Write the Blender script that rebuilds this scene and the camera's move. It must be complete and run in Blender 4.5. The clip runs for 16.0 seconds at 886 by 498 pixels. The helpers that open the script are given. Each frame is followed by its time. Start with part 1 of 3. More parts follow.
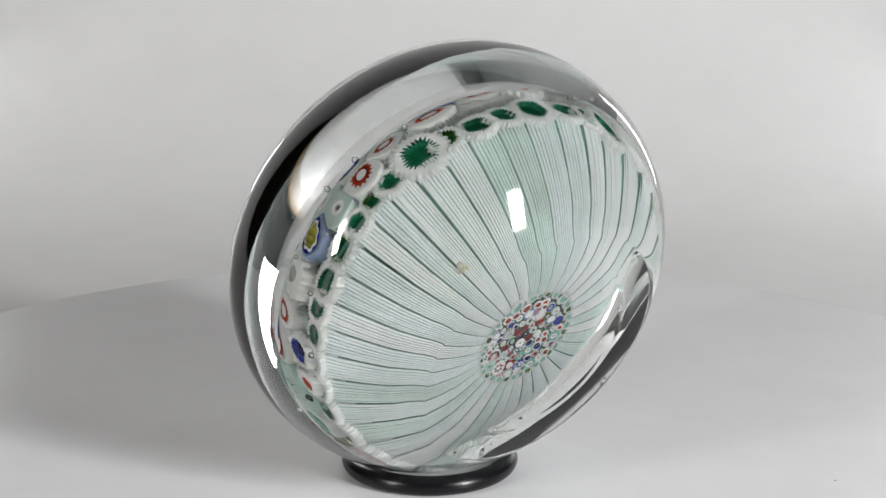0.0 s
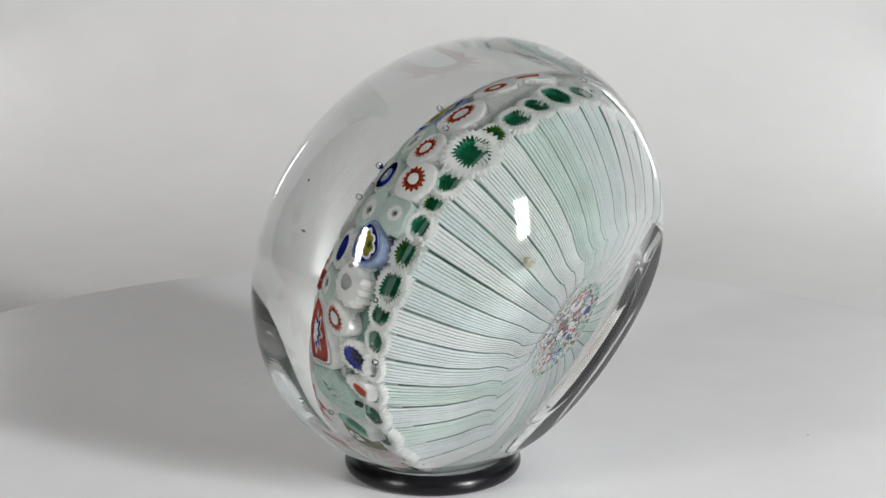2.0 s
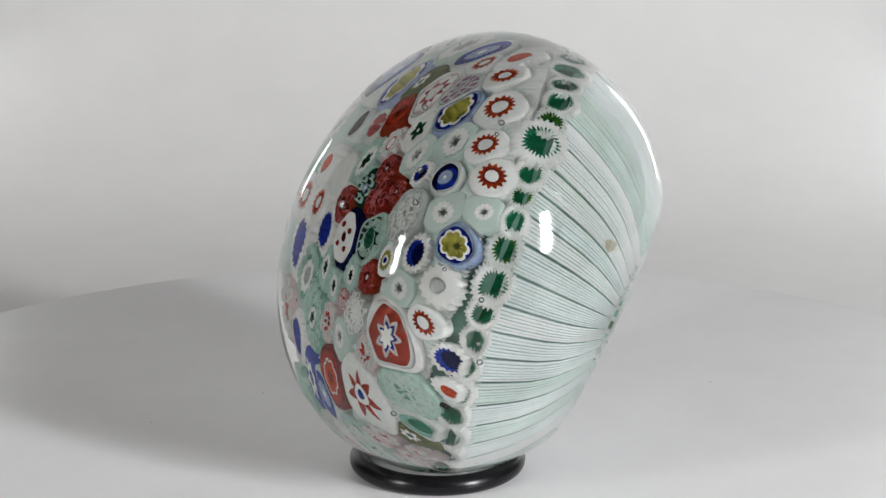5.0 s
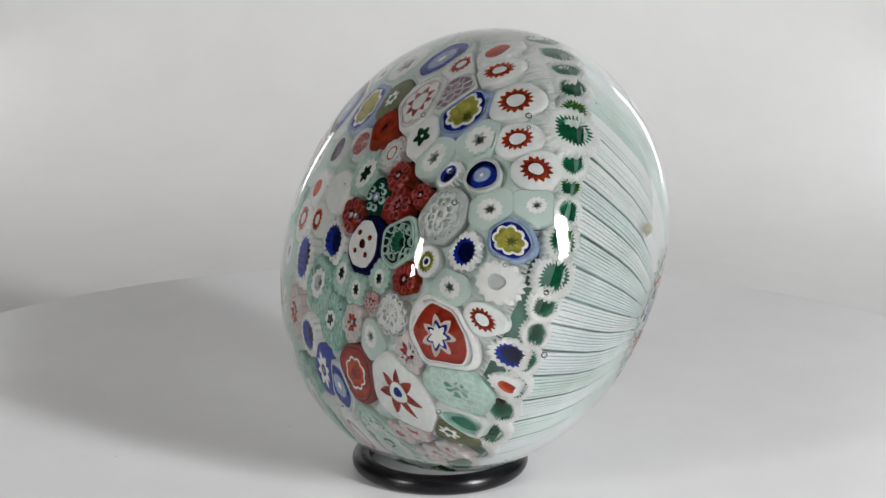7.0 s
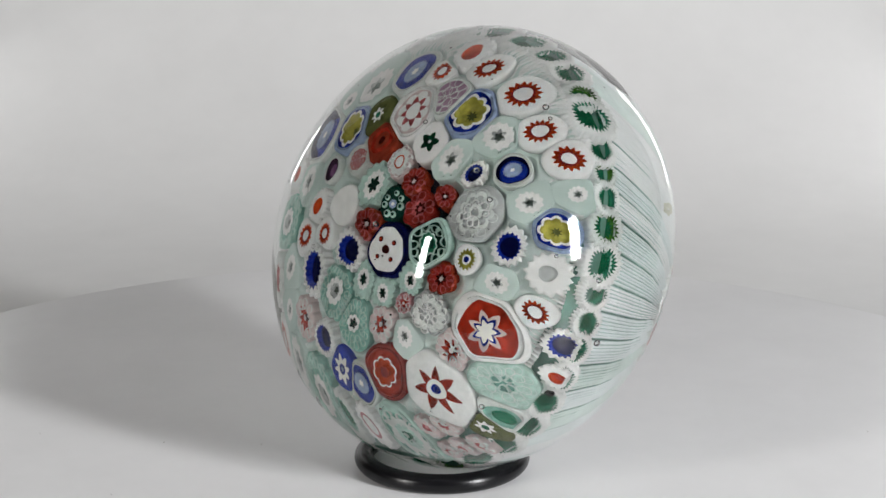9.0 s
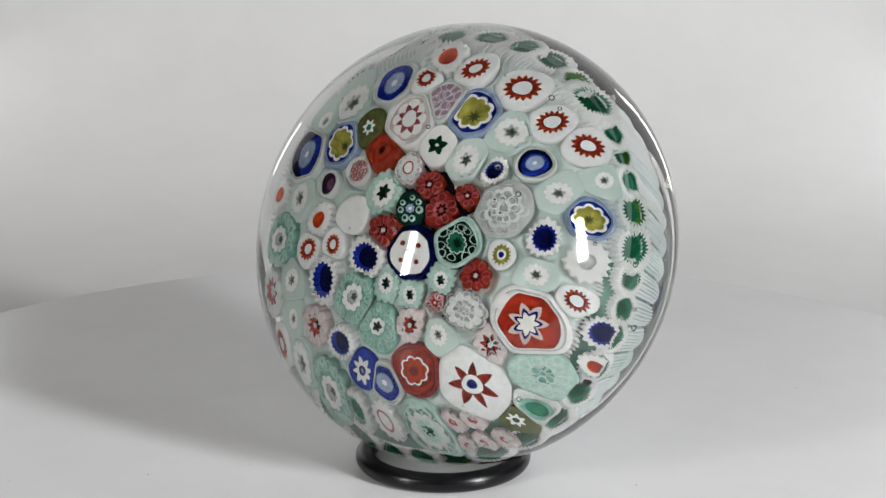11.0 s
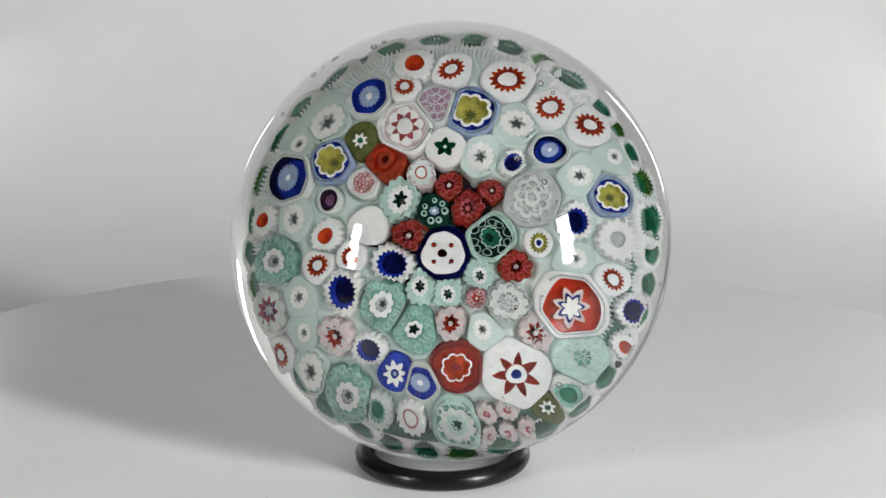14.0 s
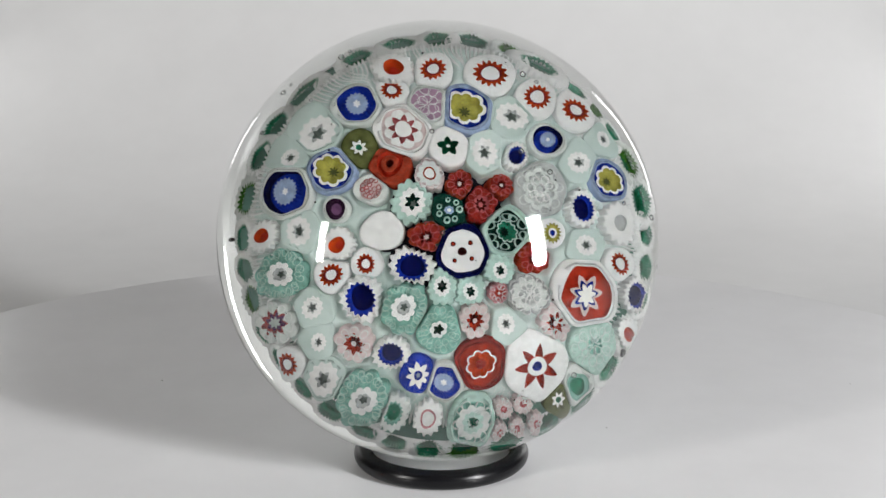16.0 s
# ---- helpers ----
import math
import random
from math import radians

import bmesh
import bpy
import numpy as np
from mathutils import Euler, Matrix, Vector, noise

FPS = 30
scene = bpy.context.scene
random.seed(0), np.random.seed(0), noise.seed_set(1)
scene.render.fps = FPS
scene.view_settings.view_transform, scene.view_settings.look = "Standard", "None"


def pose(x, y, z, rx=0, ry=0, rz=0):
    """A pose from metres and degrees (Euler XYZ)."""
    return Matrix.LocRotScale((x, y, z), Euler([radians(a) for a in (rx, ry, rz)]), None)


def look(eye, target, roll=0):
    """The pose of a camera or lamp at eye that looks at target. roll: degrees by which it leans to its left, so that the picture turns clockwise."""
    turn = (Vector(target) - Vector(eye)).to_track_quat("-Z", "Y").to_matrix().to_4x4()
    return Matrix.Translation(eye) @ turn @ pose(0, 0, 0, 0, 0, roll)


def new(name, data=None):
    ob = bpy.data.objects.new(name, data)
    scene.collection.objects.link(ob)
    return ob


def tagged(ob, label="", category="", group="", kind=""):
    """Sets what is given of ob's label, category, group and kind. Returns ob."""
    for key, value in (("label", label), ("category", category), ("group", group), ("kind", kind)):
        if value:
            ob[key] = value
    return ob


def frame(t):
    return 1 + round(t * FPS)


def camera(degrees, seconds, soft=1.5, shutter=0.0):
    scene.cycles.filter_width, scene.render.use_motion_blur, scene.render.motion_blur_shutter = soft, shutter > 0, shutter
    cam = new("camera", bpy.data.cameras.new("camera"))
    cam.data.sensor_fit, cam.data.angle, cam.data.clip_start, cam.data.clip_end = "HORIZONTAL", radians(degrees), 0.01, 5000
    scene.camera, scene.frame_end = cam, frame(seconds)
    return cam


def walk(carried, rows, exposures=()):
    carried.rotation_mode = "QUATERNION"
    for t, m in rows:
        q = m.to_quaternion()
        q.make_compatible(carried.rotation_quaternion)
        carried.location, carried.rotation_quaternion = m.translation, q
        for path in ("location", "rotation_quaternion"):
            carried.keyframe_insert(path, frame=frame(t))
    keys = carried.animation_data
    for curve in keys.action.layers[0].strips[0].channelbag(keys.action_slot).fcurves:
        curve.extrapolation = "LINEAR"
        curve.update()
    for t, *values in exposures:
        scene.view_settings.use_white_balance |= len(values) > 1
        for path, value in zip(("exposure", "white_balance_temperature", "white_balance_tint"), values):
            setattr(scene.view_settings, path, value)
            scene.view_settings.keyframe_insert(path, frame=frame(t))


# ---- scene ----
# ---------------------------------------------------------------- camera, turning and light
R = 0.0375                       # radius of the paperweight
TURN = 9.21                      # degrees a second
cam = camera(24.17, 16.0)
VIEW = pose(0.00166, -0.33363, 0.12846, 90 - 15.16)
walk(cam, [(0, VIEW), (16, VIEW)])

AXIS_TILT = 24.26                # dome axis above the horizontal
AZIMUTH = 270 + 5.77 - TURN * 16   # where the dome looks at the start
RING_AZIMUTH = -90 - TURN * 2.23


def start_pose():
    """The paperweight lying in its ring at the clip's start: local z is the dome's axis."""
    a = radians(AZIMUTH)
    ra = radians(RING_AZIMUTH)
    x = 0.0017 * math.cos(ra) - 0.00522 * math.cos(a)
    y = 0.0017 * math.sin(ra) - 0.00522 * math.sin(a)
    turn = pose(0, 0, 0, 0, 0, AZIMUTH) @ pose(0, 0, 0, 0, 90 - AXIS_TILT, 0) @ pose(0, 0, 0, 0, 0, 90)
    return Matrix.Translation((x, y, 0.03807)) @ turn


world = bpy.data.worlds.new("room_air")
world.use_nodes = True
world.node_tree.nodes["Background"].inputs[0].default_value = (0.9, 0.95, 1, 1)
world.node_tree.nodes["Background"].inputs[1].default_value = 0.005
scene.world = world
scene.view_settings.exposure = 0.0


def softbox(name, azimuth, elevation, distance, wide, high, watts, colour):
    """A tall lamp seen from the paperweight at that azimuth from the camera and that elevation."""
    a, e = radians(azimuth), radians(elevation)
    centre = Vector((0, 0, 0.04))
    eye = centre + distance * Vector((math.sin(a) * math.cos(e), -math.cos(a) * math.cos(e), math.sin(e)))
    data = bpy.data.lights.new(name, "AREA")
    data.shape, data.size, data.size_y, data.energy, data.color = "RECTANGLE", wide, high, watts, colour
    new(name, data).matrix_world = look(eye, centre)


softbox("softbox_left", -48.6, 14.3, 0.6, 0.037, 0.175, 1.6, (1, 0.975, 0.945))
softbox("rim_strip_left", -152, 1.5, 0.34, 0.014, 0.055, 0.012, (1, 1, 1))
softbox("rim_strip_right", 148, 5.0, 0.34, 0.02, 0.13, 0.045, (1, 1, 1))
softbox("softbox_right", 46.5, 16.0, 0.6, 0.068, 0.2, 4.8, (0.985, 0.985, 1))


# ---------------------------------------------------------------- materials
def material(name, colour, rough=0.5, metal=0.0, specular=0.5, vary=0.12, scale=300.0, bump=0.0, second=None, transmission=0.0, ior=1.5, coat=0.0):
    mat = bpy.data.materials.new(name)
    mat.use_nodes = True
    nodes, links = mat.node_tree.nodes, mat.node_tree.links
    bsdf = nodes["Principled BSDF"]
    bsdf.inputs["Roughness"].default_value = rough
    bsdf.inputs["Metallic"].default_value = metal
    bsdf.inputs["Specular IOR Level"].default_value = specular
    bsdf.inputs["Transmission Weight"].default_value = transmission
    bsdf.inputs["IOR"].default_value = ior
    bsdf.inputs["Coat Weight"].default_value = coat
    if vary == 0:
        bsdf.inputs["Base Color"].default_value = (*colour, 1)
        return mat
    coords = nodes.new("ShaderNodeTexCoord")
    fine, coarse = nodes.new("ShaderNodeTexNoise"), nodes.new("ShaderNodeTexNoise")
    fine.inputs["Scale"].default_value, coarse.inputs["Scale"].default_value = scale * 5, scale
    fine.inputs["Detail"].default_value = 3
    both = nodes.new("ShaderNodeMath")
    both.operation = "MULTIPLY_ADD"
    both.inputs[1].default_value = 0.35
    links.new(coords.outputs["Object"], fine.inputs["Vector"])
    links.new(coords.outputs["Object"], coarse.inputs["Vector"])
    links.new(fine.outputs["Fac"], both.inputs[0])
    links.new(coarse.outputs["Fac"], both.inputs[2])
    ramp = nodes.new("ShaderNodeValToRGB")
    ramp.color_ramp.elements[0].position, ramp.color_ramp.elements[1].position = 0.42, 0.92
    low = second or tuple(c * (1 - vary) for c in colour)
    high = tuple(min(1, c * (1 + vary * 0.5)) for c in colour)
    ramp.color_ramp.elements[0].color, ramp.color_ramp.elements[1].color = (*low, 1), (*high, 1)
    links.new(both.outputs[0], ramp.inputs[0])
    links.new(ramp.outputs[0], bsdf.inputs["Base Color"])
    if bump:
        relief = nodes.new("ShaderNodeBump")
        relief.inputs["Strength"].default_value, relief.inputs["Distance"].default_value = bump, 0.0004
        links.new(fine.outputs["Fac"], relief.inputs["Height"])
        links.new(relief.outputs[0], bsdf.inputs["Normal"])
    return mat


GLASS = material("clear_glass", (0.868, 0.885, 0.858), 0.0, transmission=1.0, vary=0)
AIR = material("bubble", (1, 1, 1), 0.0, transmission=1.0, ior=0.667, vary=0)
RUBBER = material("black_rubber", (0.005, 0.005, 0.006), 0.26, vary=0.3, scale=500, specular=0.3, bump=0.05)
PAPER = material("white_paper", (0.80, 0.80, 0.795), 0.75, vary=0.03, scale=40, specular=0.2)
TABLE = material("white_turntable", (0.80, 0.80, 0.805), 0.35, vary=0.03, scale=60, specular=0.3)
DUST = material("grey_dust", (0.35, 0.34, 0.32), 0.9, vary=0)
WOOD = material("table_wood", (0.11, 0.075, 0.04), 0.5, vary=0.4, scale=20, specular=0.3)
ROOM = material("room_paint", (0.2, 0.19, 0.155), 0.9, vary=0.1, scale=2)


def enamel(name, colour, vary=0.14, scale=900.0, second=None):
    """Opaque coloured glass inside clear glass: no gloss of its own."""
    return material(name, colour, 0.6, specular=0.0, vary=vary, scale=scale, second=second)


C = {
    "white": enamel("white_enamel", (0.95, 0.955, 0.95), 0.1),
    "milk": enamel("milky_enamel", (0.76, 0.80, 0.78), 0.14),
    "ghost": enamel("grey_white_enamel", (0.55, 0.58, 0.58), 0.15),
    "mint": enamel("pale_mint_enamel", (0.65, 0.76, 0.73), 0.2, 120, (0.54, 0.67, 0.63)),
    "teal": enamel("teal_enamel", (0.27, 0.54, 0.46), 0.35),
    "pale_teal": enamel("pale_teal_enamel", (0.52, 0.73, 0.66), 0.25),
    "green": enamel("deep_green_enamel", (0.006, 0.11, 0.05), 0.5),
    "sea": enamel("sea_green_enamel", (0.03, 0.26, 0.15), 0.5),
    "grass": enamel("grass_green_enamel", (0.05, 0.19, 0.02), 0.5),
    "black_green": enamel("bottle_green_enamel", (0.008, 0.055, 0.04), 0.4),
    "red": enamel("brick_red_enamel", (0.58, 0.05, 0.024), 0.35),
    "orange": enamel("orange_red_enamel", (0.72, 0.085, 0.016), 0.35),
    "dark_red": enamel("dark_red_enamel", (0.11, 0.010, 0.009), 0.5),
    "amber": enamel("amber_red_enamel", (0.36, 0.05, 0.025), 0.5),
    "brick": enamel("deep_brick_enamel", (0.30, 0.028, 0.022), 0.5),
    "rose": enamel("rose_enamel", (0.56, 0.14, 0.15), 0.3),
    "pink": enamel("pink_enamel", (0.68, 0.33, 0.36), 0.25),
    "blush": enamel("blush_enamel", (0.72, 0.60, 0.60), 0.18),
    "blue": enamel("cobalt_enamel", (0.014, 0.045, 0.46), 0.5),
    "navy": enamel("navy_enamel", (0.004, 0.007, 0.075), 0.6),
    "sky": enamel("powder_blue_enamel", (0.36, 0.46, 0.68), 0.3),
    "yellow": enamel("mustard_enamel", (0.50, 0.47, 0.10), 0.3),
    "olive": enamel("olive_enamel", (0.13, 0.15, 0.05), 0.4),
    "purple": enamel("purple_enamel", (0.22, 0.10, 0.22), 0.4),
    "mauve": enamel("mauve_enamel", (0.42, 0.27, 0.38), 0.35),
    "plum": enamel("plum_enamel", (0.05, 0.018, 0.05), 0.4),
    "grey": enamel("smoke_grey_enamel", (0.20, 0.25, 0.23), 0.3),
    "stave": enamel("grey_blue_enamel", (0.43, 0.57, 0.545), 0.25, 300),
    "green_stave": enamel("grey_green_enamel", (0.36, 0.52, 0.47), 0.25, 300),
    "thread": enamel("white_thread_enamel", (0.93, 0.95, 0.96), 0.06, 200),
    "collar": enamel("white_ruffle_enamel", (0.90, 0.93, 0.91), 0.2, 200),
    "ground": enamel("smoky_green_ground_enamel", (0.15, 0.29, 0.24), 0.5, 150),
    # near-black tone for the shadow between the middle canes
    "heart": enamel("heart_shade_enamel", (0.03, 0.03, 0.045), 0.5, 150),
    "crumb": enamel("cream_crumb", (0.75, 0.74, 0.62), 0.2),
    "chip": enamel("dark_chip", (0.015, 0.015, 0.014), 0.3),
    "cool_thread": enamel("cool_white_thread_enamel", (0.86, 0.92, 0.93), 0.1, 200),
    "mint_thread": enamel("mint_thread_enamel", (0.78, 0.88, 0.855), 0.15, 200),
    "bed": enamel("milky_mint_bed_enamel", (0.70, 0.79, 0.765), 0.25, 70, (0.56, 0.68, 0.65)),
    "gap": enamel("dark_gap_enamel", (0.07, 0.11, 0.09), 0.4, 200),
}


# ---------------------------------------------------------------- mesh helpers
def solid(name, verts, faces, mat, parent=None, smooth=True, label=""):
    data = bpy.data.meshes.new(name)
    data.from_pydata([tuple(v) for v in verts], [], faces)
    data.materials.append(mat)
    if smooth:
        data.polygons.foreach_set("use_smooth", [True] * len(data.polygons))
    data.update()
    ob = new(name, data)
    if parent:
        ob.parent = parent
    if label:
        tagged(ob, label)
    return ob


def lathe(profile, steps=128):
    """Vertices and faces of a turned form; profile from the bottom up, (radius, height)."""
    verts, faces = [], []
    rings = []
    for r, z in profile:
        if r < 1e-7:
            rings.append([len(verts)])
            verts.append((0, 0, z))
        else:
            rings.append(list(range(len(verts), len(verts) + steps)))
            verts += [(r * math.cos(2 * math.pi * k / steps), r * math.sin(2 * math.pi * k / steps), z) for k in range(steps)]
    for lo, hi in zip(rings, rings[1:]):
        for k in range(steps):
            j = (k + 1) % steps
            if len(lo) == 1:
                faces.append((lo[0], hi[j], hi[k]))
            elif len(hi) == 1:
                faces.append((lo[k], lo[j], hi[0]))
            else:
                faces.append((lo[k], lo[j], hi[j], hi[k]))
    return verts, faces


# ---------------------------------------------------------------- the setting
def build_setting():
    # seamless paper: flat below the turntable, then a wide curve up
    line = [(-0.16, -0.017), (0.0, -0.017), (0.21, -0.017)]
    line += [(0.21 + 0.15 * math.sin(radians(a)), 0.133 - 0.15 * math.cos(radians(a))) for a in range(4, 88, 4)]
    line += [(0.362, 0.2), (0.372, 0.4), (0.38, 0.7)]
    xs = [-0.42 + 0.06 * k for k in range(15)]
    verts = [(x, y, z) for y, z in line for x in xs]
    n = len(xs)
    faces = [(i * n + k, i * n + k + 1, (i + 1) * n + k + 1, (i + 1) * n + k) for i in range(len(line) - 1) for k in range(n - 1)]
    tagged(solid("backdrop", verts, faces, PAPER), "seamless white paper sweep curving up behind the turntable", "backdrop", kind="structure")
    # wooden table under the paper
    bm = bmesh.new()
    bmesh.ops.create_cube(bm, size=1, matrix=Matrix.Translation((0, -0.05, -0.038)) @ Matrix.Diagonal((1.8, 1.3, 0.04, 1)))
    bmesh.ops.bevel(bm, geom=bm.edges[:], offset=0.004, segments=2, affect="EDGES")
    data = bpy.data.meshes.new("table")
    bm.to_mesh(data)
    bm.free()
    data.materials.append(WOOD)
    tagged(new("table", data), "brown wooden table top under the white paper sweep", "table", kind="structure")
    # plain room round the table
    for name, size, at in (("wall_north", (3.2, 0.1, 2.6), (0, 1.65, 0.4)), ("wall_south", (3.2, 0.1, 2.6), (0, -1.65, 0.4)),
                           ("wall_east", (0.1, 3.2, 2.6), (1.65, 0, 0.4)), ("wall_west", (0.1, 3.2, 2.6), (-1.65, 0, 0.4)),
                           ("ceiling", (3.4, 3.4, 0.1), (0, 0, 1.75)), ("floor", (3.4, 3.4, 0.1), (0, 0, -0.95))):
        bm = bmesh.new()
        bmesh.ops.create_cube(bm, size=1, matrix=Matrix.Translation(at) @ Matrix.Diagonal((*size, 1)))
        data = bpy.data.meshes.new(name)
        bm.to_mesh(data)
        bm.free()
        data.materials.append(ROOM)
        tagged(new(name, data), "plain dim painted " + name.split("_")[0] + " of the room", name.split("_")[0], kind="structure")


def build_turntable():
    r = 0.1294
    prof = [(0, -0.008), (r - 0.002, -0.008)] + [(r - 0.0015 + 0.0015 * math.sin(radians(a)), -0.0015 + 0.0015 * math.cos(radians(a))) for a in range(120, -1, -20)] + [(r * 0.5, 0), (0, 0)]
    v, f = lathe(prof, 256)
    table = solid("turntable", v, f, TABLE)
    tagged(table, "round white turntable disc with a smooth matt top", "turntable")
    v, f = lathe([(0, -0.017), (0.07, -0.017), (0.07, -0.014), (0.06, -0.013), (0.055, -0.0082), (0, -0.0082)], 96)
    solid("turntable_foot", v, f, TABLE, table)
    rng = random.Random(3)
    for k in range(14):
        a, q = rng.uniform(0, 6.28), rng.uniform(0.02, 0.115)
        bm = bmesh.new()
        bmesh.ops.create_icosphere(bm, subdivisions=1, radius=rng.uniform(0.00006, 0.00014))
        for v in bm.verts:
            v.co = Vector((v.co.x * rng.uniform(0.8, 2.2) + q * math.cos(a), v.co.y * rng.uniform(0.7, 1.4) + q * math.sin(a), v.co.z * 0.5 + 0.0001))
        data = bpy.data.meshes.new("dust_speck")
        bm.to_mesh(data)
        bm.free()
        data.materials.append(DUST)
        new("dust_speck", data).parent = table
    return table


def build_ring():
    big, small = 0.01333, 0.00167
    verts, faces = [], []
    n, m = 160, 32
    for i in range(n):
        a = 2 * math.pi * i / n
        for j in range(m):
            b = 2 * math.pi * j / m
            q = big + small * math.cos(b)
            verts.append((q * math.cos(a), q * math.sin(a), small + small * math.sin(b)))
    for i in range(n):
        for j in range(m):
            faces.append((i * m + j, ((i + 1) % n) * m + j, ((i + 1) % n) * m + (j + 1) % m, i * m + (j + 1) % m))
    ring = solid("support_ring", verts, faces, RUBBER)
    tagged(ring, "black rubber ring holding the glass paperweight on the turntable", "ring")
    return ring


# ---------------------------------------------------------------- the paperweight
UP, LOW, CUT = 0.801, 0.818, -0.6636
BELLY = 2.06                     # how full the lower half is; 2 is an ellipse
HOLLOW = 0.45                    # radius of the polished hollow in the base


def body_profile():
    pts = [(HOLLOW * k / 24, CUT + 0.045 * (1 - (k / 24) ** 2)) for k in range(25)] + [(HOLLOW + 0.006, CUT + 0.0012), (HOLLOW + 0.014, CUT), (0.54, CUT)]
    base = (1 - (-CUT / LOW) ** BELLY) ** (1 / BELLY)
    pts += [(base - 0.014, CUT), (base - 0.005, CUT + 0.0015)]
    for k in range(1, 65):
        z = CUT + 0.008 + (0 - CUT - 0.008) * k / 64
        pts.append(((1 - abs(z / LOW) ** BELLY) ** (1 / BELLY), z))
    for k in range(1, 129):
        a = math.pi / 2 * k / 128
        pts.append((max(0, math.cos(a)) ** (2 / 2.064), UP * math.sin(a) ** (2 / 2.064)))
    pts[-1] = (0, UP)
    return [(r * R, z * R) for r, z in pts]


CUSHION_R = (0, 0.1, 0.23, 0.4, 0.517, 0.58, 0.66, 0.70, 0.735, 0.745)
CUSHION_Z = (0.298, 0.295, 0.273, 0.235, 0.184, 0.142, 0.08, 0.02, -0.06, -0.10)


def droop(a):
    """How far the rim of the cushion hangs lower on one side."""
    return 0.14 * ((1 - math.cos(radians(a - 110))) / 2) ** 2


def cushion(r, a):
    return float(np.interp(r, CUSHION_R, CUSHION_Z)) - droop(a) * max(0, (r - 0.6) / 0.145) ** 2


def cushion_frame(r, a):
    """Place, across, outward and normal of the cushion at radius r and angle a."""
    c, s = math.cos(radians(a)), math.sin(radians(a))
    slope = (cushion(min(r + 0.03, 0.744), a) - cushion(max(r - 0.03, 0), a)) / (min(r + 0.03, 0.744) - max(r - 0.03, 0))
    out = Vector((c, s, slope)).normalized()
    across = Vector((-s, c, 0))
    normal = out.cross(across).normalized()
    if normal.z < 0:
        normal = -normal
    return Vector((r * c, r * s, cushion(r, a))), across, out, normal


STAVE_R = (0.712, 0.668, 0.61, 0.545, 0.465, 0.365, 0.25)
STAVE_Z = (-0.085, -0.165, -0.25, -0.335, -0.405, -0.455, -0.487)


STEPS = 96
# how deep a clear coloured core lies below the cut end, in shares of the cane's size
RECESS = {"orange": 0.38, "red": 0.34, "dark_red": 0.42, "green": 0.45, "sea": 0.3, "grass": 0.35, "navy": 0.42, "blue": 0.26, "yellow": 0.32, "grey": 0.5,
          "black_green": 0.4, "olive": 0.3, "purple": 0.22, "plum": 0.25, "rose": 0.16, "teal": 0.12, "ghost": 0.1, "pink": 0.08, "blush": 0.04}

ARC_R = np.linspace(0, 0.745, 200)
ARC = np.concatenate(([0], np.cumsum(np.hypot(np.diff(ARC_R), np.diff(np.interp(ARC_R, CUSHION_R, CUSHION_Z))))))


def flat(r, a):
    """The cushion unrolled: arc length and angle as a point of the plane."""
    q = float(np.interp(r, ARC_R, ARC))
    return Vector((q * math.cos(radians(a)), q * math.sin(radians(a))))


def on_cushion(x, y):
    """The point of the cushion above the unrolled point."""
    q = math.hypot(x, y)
    r, a = float(np.interp(q, ARC, ARC_R)), math.atan2(y, x)
    if q > ARC[-1]:
        r += 0.3 * (q - ARC[-1])
    z = cushion(min(r, 0.745), math.degrees(a)) - max(0, q - ARC[-1])
    return Vector((r * math.cos(a), r * math.sin(a), z))


def outline(shape, n, th, phase):
    """Radius of a cane's section at the angle th."""
    saw = abs(((th * n / (2 * math.pi)) % 1) * 2 - 1)
    if shape == "cog":
        return 1 - 0.2 * saw ** 0.8 + 0.07 * math.sin(2 * th + phase[0])
    if shape == "fringe":
        return 1.08 - 0.36 * saw + 0.06 * math.sin(2 * th + phase[0]) + 0.04 * math.sin(5 * th + phase[1])
    if shape == "spike":
        return 1.04 - 0.3 * saw + 0.07 * math.sin(2 * th + phase[0])
    if shape == "gear":
        return 1.04 - 0.2 * saw ** 0.7
    if shape == "star":
        return 1 - 0.45 * saw + 0.07 * math.sin(2 * th + phase[0])
    if shape == "long_star":
        return 1 - 0.58 * saw ** 0.8 + 0.05 * math.sin(2 * th + phase[0])
    if shape == "flower":
        return 0.80 + 0.20 * abs(math.cos(th * n / 2)) ** 0.7 + 0.07 * math.sin(2 * th + phase[0]) + 0.03 * math.sin(3 * th + phase[1])
    return 1 + 0.07 * math.sin(2 * th + phase[0]) + 0.04 * math.sin(3 * th + phase[1])


